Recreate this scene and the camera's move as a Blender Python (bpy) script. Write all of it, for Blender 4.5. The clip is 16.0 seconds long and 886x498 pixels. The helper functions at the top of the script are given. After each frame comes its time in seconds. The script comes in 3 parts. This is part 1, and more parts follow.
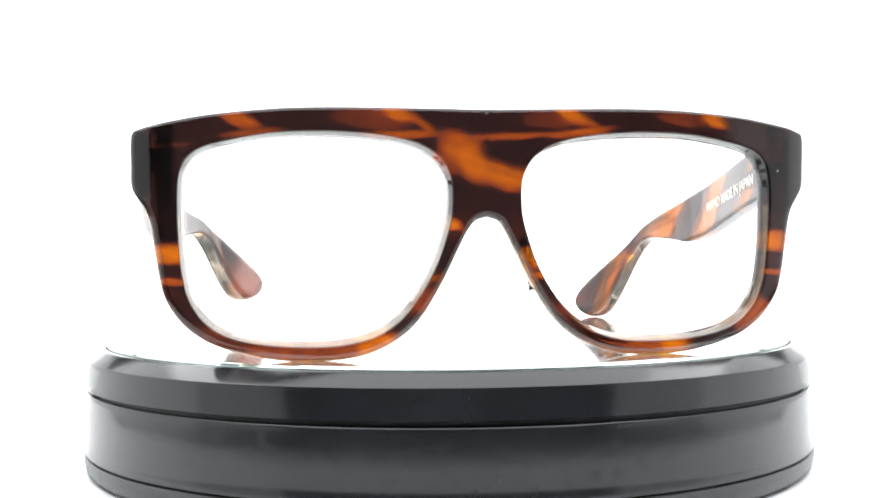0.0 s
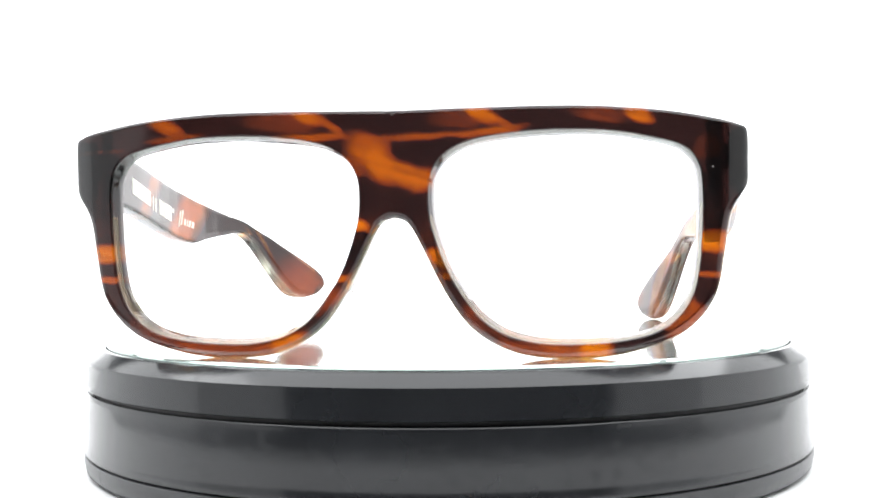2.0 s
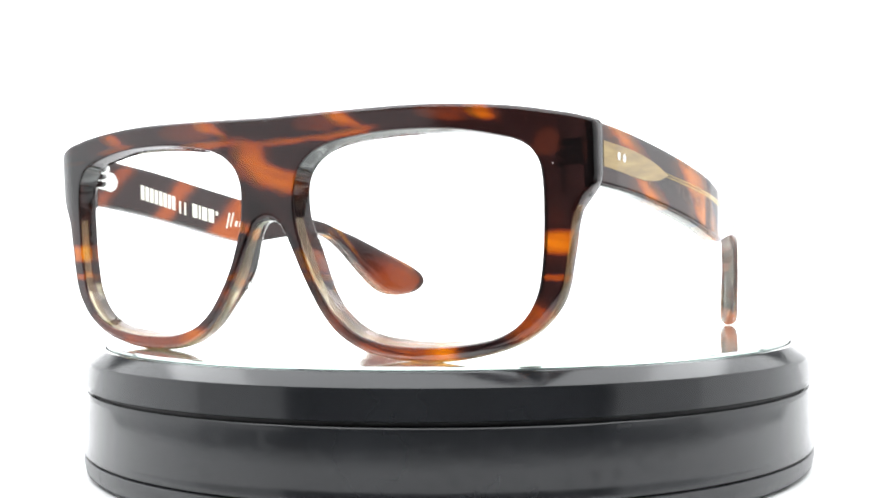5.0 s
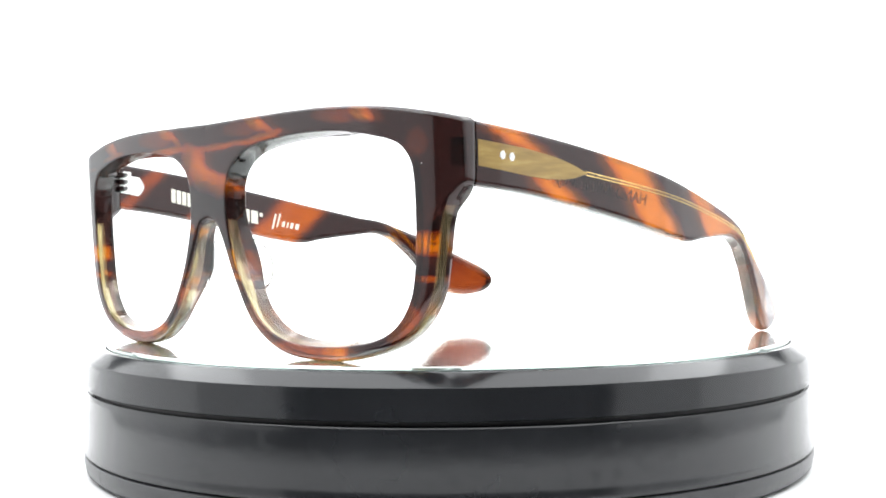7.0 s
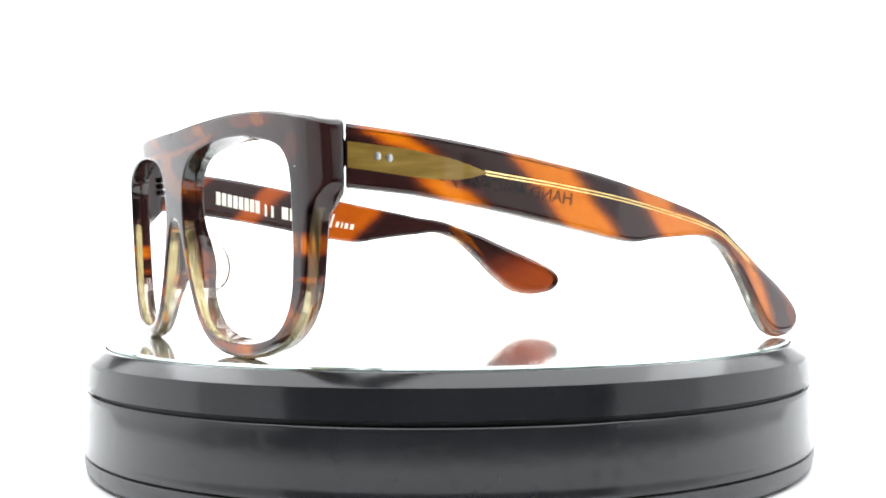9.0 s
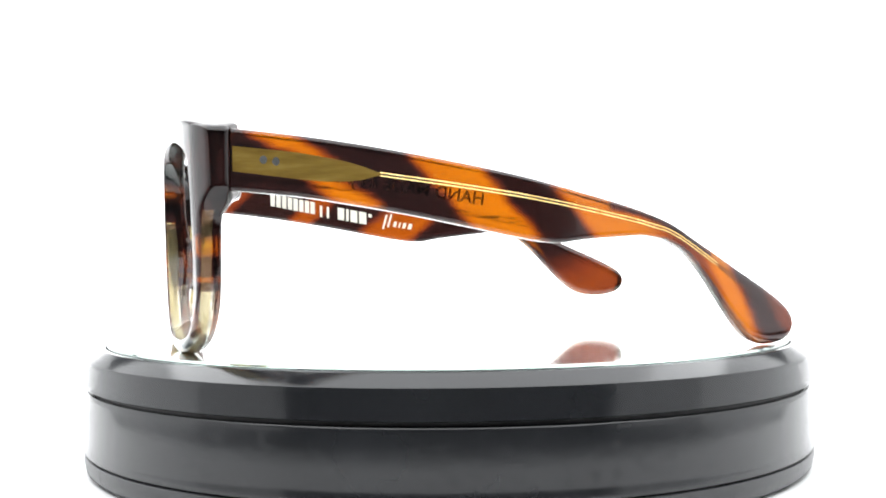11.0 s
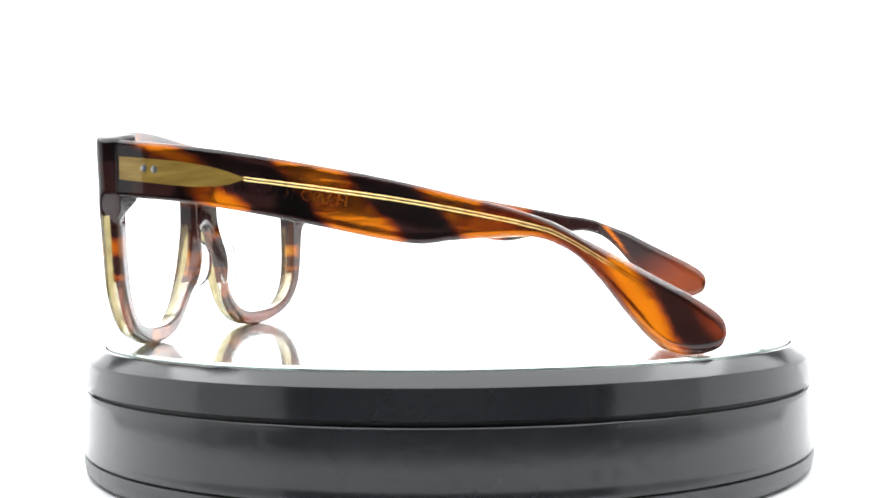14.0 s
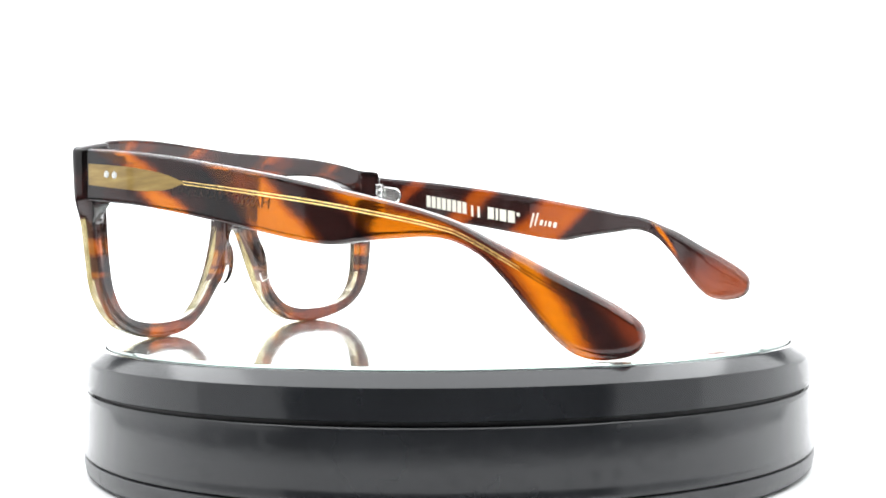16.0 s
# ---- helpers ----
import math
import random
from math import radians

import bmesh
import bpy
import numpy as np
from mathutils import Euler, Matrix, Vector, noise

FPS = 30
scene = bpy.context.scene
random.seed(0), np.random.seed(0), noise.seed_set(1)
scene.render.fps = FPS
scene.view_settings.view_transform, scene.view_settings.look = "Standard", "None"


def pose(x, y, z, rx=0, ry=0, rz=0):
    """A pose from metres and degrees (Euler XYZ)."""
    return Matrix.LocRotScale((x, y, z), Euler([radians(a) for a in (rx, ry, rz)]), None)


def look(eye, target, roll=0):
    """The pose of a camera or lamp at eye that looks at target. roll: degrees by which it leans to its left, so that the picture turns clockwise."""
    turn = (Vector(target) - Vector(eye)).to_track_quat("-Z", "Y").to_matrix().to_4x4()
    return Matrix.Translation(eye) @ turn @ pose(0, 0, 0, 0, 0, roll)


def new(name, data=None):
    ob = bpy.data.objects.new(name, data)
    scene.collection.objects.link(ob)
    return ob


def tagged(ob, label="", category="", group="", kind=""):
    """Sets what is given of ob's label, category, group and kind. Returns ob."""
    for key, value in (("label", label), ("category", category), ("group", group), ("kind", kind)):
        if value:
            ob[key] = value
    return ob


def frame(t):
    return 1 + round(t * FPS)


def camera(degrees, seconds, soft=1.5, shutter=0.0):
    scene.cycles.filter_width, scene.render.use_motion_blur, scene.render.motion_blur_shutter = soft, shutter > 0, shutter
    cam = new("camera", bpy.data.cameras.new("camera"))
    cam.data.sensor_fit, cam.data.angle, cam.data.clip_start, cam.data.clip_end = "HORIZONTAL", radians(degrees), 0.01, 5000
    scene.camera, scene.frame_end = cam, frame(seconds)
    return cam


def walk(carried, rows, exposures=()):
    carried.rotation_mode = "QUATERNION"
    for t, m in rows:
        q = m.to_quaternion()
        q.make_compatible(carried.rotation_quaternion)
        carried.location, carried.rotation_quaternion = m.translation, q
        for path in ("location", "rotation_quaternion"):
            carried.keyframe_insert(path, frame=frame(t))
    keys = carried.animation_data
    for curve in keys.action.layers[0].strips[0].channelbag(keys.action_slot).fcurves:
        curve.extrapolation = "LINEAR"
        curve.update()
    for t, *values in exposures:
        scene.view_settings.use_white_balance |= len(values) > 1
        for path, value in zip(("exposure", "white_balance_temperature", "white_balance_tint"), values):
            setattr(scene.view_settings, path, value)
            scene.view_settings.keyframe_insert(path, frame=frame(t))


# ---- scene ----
MM = 0.001

# ---- camera: stands still ----
cam = camera(41.12, 16.0, soft=1.9)
EYE = Vector((-0.0011, -0.3213, 0.0238))
CAM_POSE = look(EYE, EYE + Vector((0, math.cos(radians(0.131)), -math.sin(radians(0.131)))), -0.533)
walk(cam, [(0, CAM_POSE), (16.0, CAM_POSE)])

# ---- light: a white photo table under soft boxes, dark room in front ----
world = bpy.data.worlds.new("dark_room")
world.use_nodes = True
world.node_tree.nodes["Background"].inputs[0].default_value = (0.9, 0.95, 1.0, 1)
world.node_tree.nodes["Background"].inputs[1].default_value = 0.055
scene.world = world


def softbox(name, eye, target, w, h, watts):
    data = bpy.data.lights.new(name, "AREA")
    data.shape, data.size, data.size_y, data.energy = "RECTANGLE", w, h, watts
    data.color = (0.965, 0.985, 1.0)
    ob = new(name, data)
    ob.matrix_world = look(eye, target)
    return ob


softbox("overhead_softbox", (0, -0.10, 0.70), (0, -0.1001, 0), 1.5, 1.5, 27)
for side in (-1, 1):
    softbox("side_softbox", (side * 0.62, 0.10, 0.62), (0, 0.10, 0.62), 1.0, 0.6, 4.6)
    # unseen low fills, added for pale side reflections and sheen; front pair dimmer
    softbox("low_fill", (side * 0.60, 0.32, 0.10), (0, 0.32, 0.10), 1.04, 0.38, 2.0)
    softbox("front_fill", (side * 0.60, -0.40, 0.10), (0, -0.40, 0.10), 0.39, 0.38, 0.47)
scene.view_settings.exposure = 0.0


# ---- materials ----
def mat(name):
    m = bpy.data.materials.new(name)
    m.use_nodes = True
    nt = m.node_tree
    return m, nt, nt.nodes["Principled BSDF"]


def node(nt, kind, **inputs):
    n = nt.nodes.new(kind)
    for k, v in inputs.items():
        n.inputs[k.replace("_", " ")].default_value = v
    return n


def ramp(nt, fac, stops):
    n = nt.nodes.new("ShaderNodeValToRGB")
    e = n.color_ramp.elements
    while len(e) < len(stops):
        e.new(0.5)
    for k, (pos, col) in zip(e, stops):
        k.position, k.color = pos, (*col, 1)
    nt.links.new(fac, n.inputs[0])
    return n.outputs[0]


def math_node(nt, op, a, b):
    n = nt.nodes.new("ShaderNodeMath")
    n.operation = op
    for i, v in enumerate((a, b)):
        if isinstance(v, (int, float)):
            n.inputs[i].default_value = v
        else:
            nt.links.new(v, n.inputs[i])
    return n.outputs[0]


def noise_tex(nt, scale, detail=3.0, stretch=(1, 1, 1)):
    tc = nt.nodes.new("ShaderNodeTexCoord")
    mp = nt.nodes.new("ShaderNodeMapping")
    mp.inputs["Scale"].default_value = stretch
    nt.links.new(tc.outputs["Object"], mp.inputs[0])
    n = node(nt, "ShaderNodeTexNoise", Scale=scale, Detail=detail)
    nt.links.new(mp.outputs[0], n.inputs["Vector"])
    return n.outputs[0]


def bump(nt, bsdf, height, strength, distance):
    b = node(nt, "ShaderNodeBump", Strength=strength, Distance=distance)
    nt.links.new(height, b.inputs["Height"])
    nt.links.new(b.outputs[0], bsdf.inputs["Normal"])


def tortoise():
    """Polished tortoiseshell acetate: see-through amber with near-black brown flames."""
    m, nt, p = mat("tortoise_acetate")
    at = nt.nodes.new("ShaderNodeAttribute")
    at.attribute_name = "amber"
    wisps = math_node(nt, "MULTIPLY", math_node(nt, "SUBTRACT", noise_tex(nt, 120, 4, (0.35, 0.6, 1.9)), 0.5), 0.15)
    fine = math_node(nt, "MULTIPLY", math_node(nt, "SUBTRACT", noise_tex(nt, 900, 2), 0.5), 0.06)
    fac = math_node(nt, "ADD", math_node(nt, "ADD", at.outputs["Fac"], wisps), fine)
    col = ramp(nt, fac, [(0.0, (0.010, 0.0035, 0.0035)), (0.22, (0.016, 0.005, 0.0042)), (0.42, (0.11, 0.018, 0.006)),
                         (0.68, (0.23, 0.043, 0.002)), (1.0, (0.43, 0.125, 0.002))])
    tc = nt.nodes.new("ShaderNodeTexCoord")
    vor = node(nt, "ShaderNodeTexVoronoi", Scale=170.0)
    nt.links.new(tc.outputs["Object"], vor.inputs["Vector"])
    sep = nt.nodes.new("ShaderNodeSeparateColor")
    nt.links.new(vor.outputs["Color"], sep.inputs[0])
    dust = math_node(nt, "MULTIPLY", math_node(nt, "LESS_THAN", vor.outputs["Distance"], 0.028), math_node(nt, "GREATER_THAN", sep.outputs[0], 0.72))
    mix = nt.nodes.new("ShaderNodeMix")
    mix.data_type = "RGBA"
    nt.links.new(dust, mix.inputs[0])
    nt.links.new(col, mix.inputs[6])
    mix.inputs[7].default_value = (0.72, 0.70, 0.68, 1)
    nt.links.new(mix.outputs[2], p.inputs["Base Color"])
    nt.links.new(math_node(nt, "SUBTRACT", 0.88, math_node(nt, "MULTIPLY", dust, 0.7)), p.inputs["Transmission Weight"])
    p.inputs["IOR"].default_value = 1.49
    rough = math_node(nt, "ADD", math_node(nt, "MULTIPLY", noise_tex(nt, 500, 2), 0.10), 0.03)
    nt.links.new(rough, p.inputs["Roughness"])
    bump(nt, p, noise_tex(nt, 420, 4, (0.35, 0.35, 2.0)), 0.10, 0.0004)
    return m


def clear_olive():
    m, nt, p = mat("olive_clear_acetate")
    col = ramp(nt, noise_tex(nt, 220, 3), [(0.3, (0.19, 0.15, 0.06)), (0.7, (0.42, 0.36, 0.18))])
    nt.links.new(col, p.inputs["Base Color"])
    p.inputs["Transmission Weight"].default_value = 0.85
    p.inputs["IOR"].default_value = 1.49
    p.inputs["Roughness"].default_value = 0.15
    return m


def clear_layer():
    m, nt, p = mat("smoky_clear_acetate")
    nt.links.new(ramp(nt, noise_tex(nt, 260, 3, (1, 2.5, 1)), [(0.35, (0.22, 0.20, 0.16)), (0.6, (0.60, 0.56, 0.46))]), p.inputs["Base Color"])
    p.inputs["Transmission Weight"].default_value = 0.92
    p.inputs["IOR"].default_value = 1.49
    p.inputs["Roughness"].default_value = 0.08
    return m


def clear_pad():
    m, nt, p = mat("clear_plastic")
    p.inputs["Base Color"].default_value = (0.96, 0.95, 0.92, 1)
    p.inputs["Transmission Weight"].default_value = 1.0
    p.inputs["IOR"].default_value = 1.45
    nt.links.new(math_node(nt, "MULTIPLY", noise_tex(nt, 400), 0.08), p.inputs["Roughness"])
    return m


def metal(name, a, b, rough, scale=600):
    m, nt, p = mat(name)
    nt.links.new(ramp(nt, noise_tex(nt, scale, 3), [(0.3, a), (0.7, b)]), p.inputs["Base Color"])
    p.inputs["Metallic"].default_value = 1.0
    p.inputs["Roughness"].default_value = rough
    bump(nt, p, noise_tex(nt, 1500, 2), 0.08, 0.0002)
    return m


def brass_plate():
    m, nt, p = mat("brass_core")
    streak = noise_tex(nt, 350, 4, (1, 0.35, 2))
    nt.links.new(ramp(nt, streak, [(0.25, (0.20, 0.12, 0.018)), (0.55, (0.31, 0.195, 0.035)), (0.8, (0.44, 0.31, 0.075))]), p.inputs["Base Color"])
    p.inputs["Metallic"].default_value = 0.35
    p.inputs["Roughness"].default_value = 0.3
    p.inputs["Coat Weight"].default_value = 0.8
    return m


def plastic(name, base, rough, grain=0.05):
    m, nt, p = mat(name)
    nt.links.new(ramp(nt, noise_tex(nt, 45, 4), [(0.3, [c * 0.8 for c in base]), (0.7, [c * 1.2 for c in base])]), p.inputs["Base Color"])
    speck = ramp(nt, noise_tex(nt, 330, 5), [(0.55, (0, 0, 0)), (0.8, (1, 1, 1))])
    r = math_node(nt, "ADD", math_node(nt, "MULTIPLY", speck, 0.12), rough)
    nt.links.new(r, p.inputs["Roughness"])
    p.inputs["IOR"].default_value = 1.5
    bump(nt, p, noise_tex(nt, 260, 4), grain, 0.0004)
    return m


def mirror_glass():
    m, nt, p = mat("silvered_glass")
    nt.links.new(ramp(nt, noise_tex(nt, 30, 3), [(0.3, (0.80, 0.86, 0.83)), (0.7, (0.88, 0.92, 0.90))]), p.inputs["Base Color"])
    p.inputs["Metallic"].default_value = 0.93
    pits = ramp(nt, noise_tex(nt, 1400, 4), [(0.5, (0, 0, 0)), (0.75, (1, 1, 1))])
    nt.links.new(math_node(nt, "ADD", math_node(nt, "MULTIPLY", pits, 0.15), 0.04), p.inputs["Roughness"])
    bump(nt, p, noise_tex(nt, 900, 4), 0.05, 0.0002)
    return m


def glass_edge():
    m, nt, p = mat("green_glass_edge")
    nt.links.new(ramp(nt, noise_tex(nt, 60), [(0.3, (0.50, 0.61, 0.57)), (0.7, (0.62, 0.71, 0.68))]), p.inputs["Base Color"])
    p.inputs["Roughness"].default_value = 0.06
    p.inputs["Metallic"].default_value = 0.8
    return m


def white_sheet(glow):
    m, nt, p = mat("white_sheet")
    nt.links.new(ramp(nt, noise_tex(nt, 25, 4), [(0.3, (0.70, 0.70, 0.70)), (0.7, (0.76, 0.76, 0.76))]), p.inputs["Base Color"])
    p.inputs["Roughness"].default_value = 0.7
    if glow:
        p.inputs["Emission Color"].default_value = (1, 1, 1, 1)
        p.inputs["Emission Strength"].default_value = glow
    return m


TORT, OLIVE, LAYER, CLEAR = tortoise(), clear_olive(), clear_layer(), clear_pad()
# dark grey that paints in the shade along the nose pads' clear edges
EDGE_SHADE = plastic("painted_edge_shade", (0.16, 0.14, 0.13), 0.2, 0.02)
STEEL = metal("steel", (0.62, 0.62, 0.60), (0.82, 0.82, 0.80), 0.22)
GOLD = metal("gold_wire", (0.62, 0.43, 0.14), (0.88, 0.68, 0.30), 0.2)
BRASS = brass_plate()
INK = plastic("cream_foil", (0.80, 0.76, 0.66), 0.35, 0.02)
BLACK = plastic("black_gloss_plastic", (0.012, 0.0128, 0.0145), 0.13, 0.05)
DULL = plastic("black_gap", (0.006, 0.006, 0.006), 0.5)
FOOT = plastic("grey_black_plastic", (0.03, 0.031, 0.033), 0.3, 0.05)
MIRROR, GLASS = mirror_glass(), glass_edge()
WALL = plastic("grey_wall_paint", (0.32, 0.33, 0.34), 0.7, 0.05)
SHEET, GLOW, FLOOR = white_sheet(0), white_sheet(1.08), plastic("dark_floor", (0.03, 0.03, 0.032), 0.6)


# ---- building helpers ----
def part(name, bm, material, parent=None, label="", smooth=35):
    me = bpy.data.meshes.new(name)
    bmesh.ops.recalc_face_normals(bm, faces=bm.faces[:])
    bm.to_mesh(me)
    bm.free()
    for m in material if isinstance(material, (list, tuple)) else [material]:
        me.materials.append(m)
    if smooth:
        me.shade_smooth()
        me.set_sharp_from_angle(angle=radians(smooth))
    ob = new(name, me)
    if parent:
        ob.parent = parent
    if label:
        tagged(ob, label)
    return ob


def spline(points, n, closed=False):
    """n points evenly spaced on a Catmull-Rom curve through points."""
    P = [np.array(q, float) for q in points]
    k = len(P)
    fine = []
    for i in range(k if closed else k - 1):
        if closed:
            a, b, c, d = (P[(i + j) % k] for j in (-1, 0, 1, 2))
        else:
            a, b, c, d = P[max(i - 1, 0)], P[i], P[i + 1], P[min(i + 2, k - 1)]
        for t in np.linspace(0, 1, 24, endpoint=False):
            fine.append(0.5 * (2 * b + (c - a) * t + (2 * a - 5 * b + 4 * c - d) * t * t + (3 * b - a - 3 * c + d) * t ** 3))
    fine.append(P[0] if closed else P[-1])
    fine = np.array(fine)
    L = np.concatenate([[0], np.cumsum(np.linalg.norm(np.diff(fine, axis=0), axis=1))])
    s = np.linspace(0, L[-1], n, endpoint=not closed)
    return np.stack([np.interp(s, L, fine[:, j]) for j in range(fine.shape[1])], 1)


def revolve(profile, n=160, cap_top=False):
    """A turned body: profile of (radius, height) in metres."""
    bm = bmesh.new()
    rings = [[bm.verts.new((r * math.cos(2 * math.pi * i / n), r * math.sin(2 * math.pi * i / n), z)) for i in range(n)] for r, z in profile]
    for a, b in zip(rings, rings[1:]):
        for i in range(n):
            bm.faces.new((a[i], a[(i + 1) % n], b[(i + 1) % n], b[i]))
    if cap_top:
        bm.faces.new(rings[0])
        bm.faces.new(rings[-1])
    return bm


def set_amber(ob, values):
    at = ob.data.attributes.new("amber", "FLOAT", "POINT")
    at.data.foreach_set("value", np.asarray(values, dtype=np.float32))


# ---- setting: white table, backdrop, dark floor ----
def photo_table():
    bm = bmesh.new()
    outline = [(0.184 * math.sin(radians(a)), -0.184 * math.cos(radians(a))) for a in range(-90, 91, 6)]
    outline += [(0.56, 0.45), (-0.56, 0.45)]
    top = [bm.verts.new((x, y, -0.0320)) for x, y in outline]
    low = [bm.verts.new((x, y, -0.0380)) for x, y in outline]
    bm.faces.new(top)
    bm.faces.new(low[::-1])
    n = len(top)
    for i in range(n):
        bm.faces.new((top[i], low[i], low[(i + 1) % n], top[(i + 1) % n]))
    ob = part("table_top", bm, SHEET, smooth=0)
    tagged(ob, "plain white glossy photo table top with a rounded front", "table", kind="structure")


def backdrop():
    bm = bmesh.new()
    prof = [(0.452, -0.0320)] + [(0.452 + 0.35 * math.sin(radians(a)), -0.0320 + 0.35 * (1 - math.cos(radians(a)))) for a in range(10, 91, 10)] + [(0.802, 1.1)]
    cols = [[bm.verts.new((x, y, z)) for y, z in prof] for x in (-0.56, 0.56)]
    back = [[bm.verts.new((x, y + 0.01, z - 0.01)) for y, z in prof] for x in (-0.56, 0.56)]
    for side in (cols, back):
        for i in range(len(prof) - 1):
            bm.faces.new((side[0][i], side[1][i], side[1][i + 1], side[0][i + 1]))
    # emission put into the paper stands in for strong light falling on it
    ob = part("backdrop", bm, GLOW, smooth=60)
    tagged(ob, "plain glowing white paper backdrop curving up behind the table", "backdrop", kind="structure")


def room():
    """Floor, and four unseen walls and ceiling added to grade the turntable's reflections."""
    slabs = [("floor", "dark grey studio floor below the table", (0, -0.3, -0.77), (3.6, 3.6, 0.04), FLOOR), ("ceiling", "grey painted ceiling added out of view", (0, -0.3, 1.62), (3.6, 3.6, 0.04), WALL),
             ("wall_west", "grey painted wall added out of view", (-1.82, -0.3, 0.42), (0.04, 3.6, 2.35), WALL), ("wall_east", "grey painted wall added out of view", (1.82, -0.3, 0.42), (0.04, 3.6, 2.35), WALL),
             ("wall_north", "grey painted wall added out of view", (0, 1.52, 0.42), (3.6, 0.04, 2.35), WALL), ("wall_south", "grey painted wall added out of view", (0, -2.12, 0.42), (3.6, 0.04, 2.35), WALL)]
    for name, label, at, size, m in slabs:
        bm = bmesh.new()
        bmesh.ops.create_cube(bm, size=1.0, matrix=Matrix.Translation(at) @ Matrix.Diagonal((*size, 1)))
        tagged(part(name, bm, m, smooth=0), label, name.split("_")[0], kind="structure")


photo_table()
backdrop()
room()


# ---- the turntable ----
def turntable():
    root = tagged(new("turntable"), "round black glossy plastic turntable with a mirror top", "turntable")
    up = 0.0320
    root.location = (0, 0, -up)

    def ring(rows):
        return revolve([(r * MM, z * MM + up) for r, z in rows])

    base = ring(((60, -11.1), (93.4, -11.1), (94.1, -11.2), (94.4, -11.6), (94.42, -12.4), (94.46, -16), (94.5, -20), (94.56, -23.5), (94.64, -24.6), (94.8, -25.6), (94.8, -26.1), (94.5, -26.3), (60, -26.35)))
    part("base", base, BLACK, root, "black glossy side wall", 40)
    foot = ring(((60, -26.4), (94.3, -26.45), (94.9, -26.7), (94.9, -28.2), (94.4, -30.6), (92.9, -31.8), (60, -32.0)))
    part("foot_ring", foot, FOOT, root, "dull black foot ring", 40)
    neck = ring(((60, -9.6), (92.6, -9.6), (92.6, -11.3), (60, -11.3)))
    part("gap_ring", neck, DULL, root, "dark gap between platter and base", 40)
    platter = ring(((60, -3.0), (89.4, -3.0), (89.5, -0.95), (89.7, -0.72), (90.7, -0.74), (90.9, -0.84), (91.1, -1.0), (94.1, -3.38), (94.26, -3.54), (94.34, -3.75), (94.38, -4.3), (94.55, -8.6), (94.8, -9.4), (94.9, -9.9), (94.3, -10.15), (60, -10.15)))
    plat = part("platter", platter, BLACK, root, "black platter rim with a bevelled edge", 24)
    part("mirror", ring(((0.01, 0.0), (45, 0.0), (88.2, 0.0))), MIRROR, plat, "silvered round mirror", 30)
    part("mirror_edge", ring(((88.2, 0.0), (88.8, -0.12), (89.15, -0.5), (89.2, -2.8), (60, -2.8))), GLASS, plat, "pale green glass edge", 30)
    return root, plat


TURNTABLE, PLATTER = turntable()

# ---- the eyeglasses, measured in millimetres from the turntable's axis ----
CX = -1.8
OUTER = [(0, 51.7), (15, 52.0), (33, 52.25), (45.1, 51.95), (57.5, 50.9), (67.5, 49.25), (72.4, 48.1), (74.2, 46.8), (74.4, 40), (74.3, 36.0), (73.1, 33.8), (71.5, 31.4),
         (70.3, 27.9), (69.4, 22.1), (68.1, 14.8), (66.2, 10.5), (62.4, 6.4), (57, 3.3), (49.4, 1.15), (42, 0.1), (34.7, 0.0), (27.5, 0.7), (21.6, 2.6), (16.4, 5.9), (12.6, 10.2),
         (9.1, 16.1), (6.2, 22), (4.0, 26.3), (2.3, 28.4), (0, 29.1)]
LENS = [(7.4, 34.4), (7.9, 38), (9.8, 41.3), (13.4, 43.9), (18.4, 45.5), (26.2, 46.6), (34.7, 47.05), (45, 46.7), (53.7, 45.3), (59.9, 43.6), (63, 40.8), (64.2, 36.5), (64.3, 27.5),
        (63.7, 19), (62.3, 12.7), (58.9, 7.9), (53.8, 5.0), (46.3, 3.5), (37.8, 3.0), (30, 3.35), (22.9, 5.2), (17.6, 8.8), (13.8, 13.6), (10.8, 19.1), (8.7, 25), (7.6, 29.5)]
RIM_T = 5.1
LIP = 0.9


def front_y(u, v):
    """The face of the front: bowed round the head, its lower part leaning back."""
    u = abs(u)
    return -75.8 + 0.0013 * u * u + (0.016 + 0.026 * (u / 66) ** 2) * max(46 - v, 0) + 0.035 * max(u - 66, 0) ** 2


def rise(z):
    """The glasses stand on their rims and one tip; everything above sits a little higher."""
    return 0.7 * min(max(z / 12, 0), 1)


def back_y(u, v):
    y = front_y(u, v) + RIM_T + 2.3 * math.exp(-((abs(u) - 9.0) / 4.5) ** 2 - ((v - 18) / 9.0) ** 2)
    k = min(max((abs(u) - 65) / 3, 0), 1) * min(max((v - 30) / 4, 0), 1)
    return y * (1 - k) + k * (-62.5 + 0.42 * (74 - abs(u)))


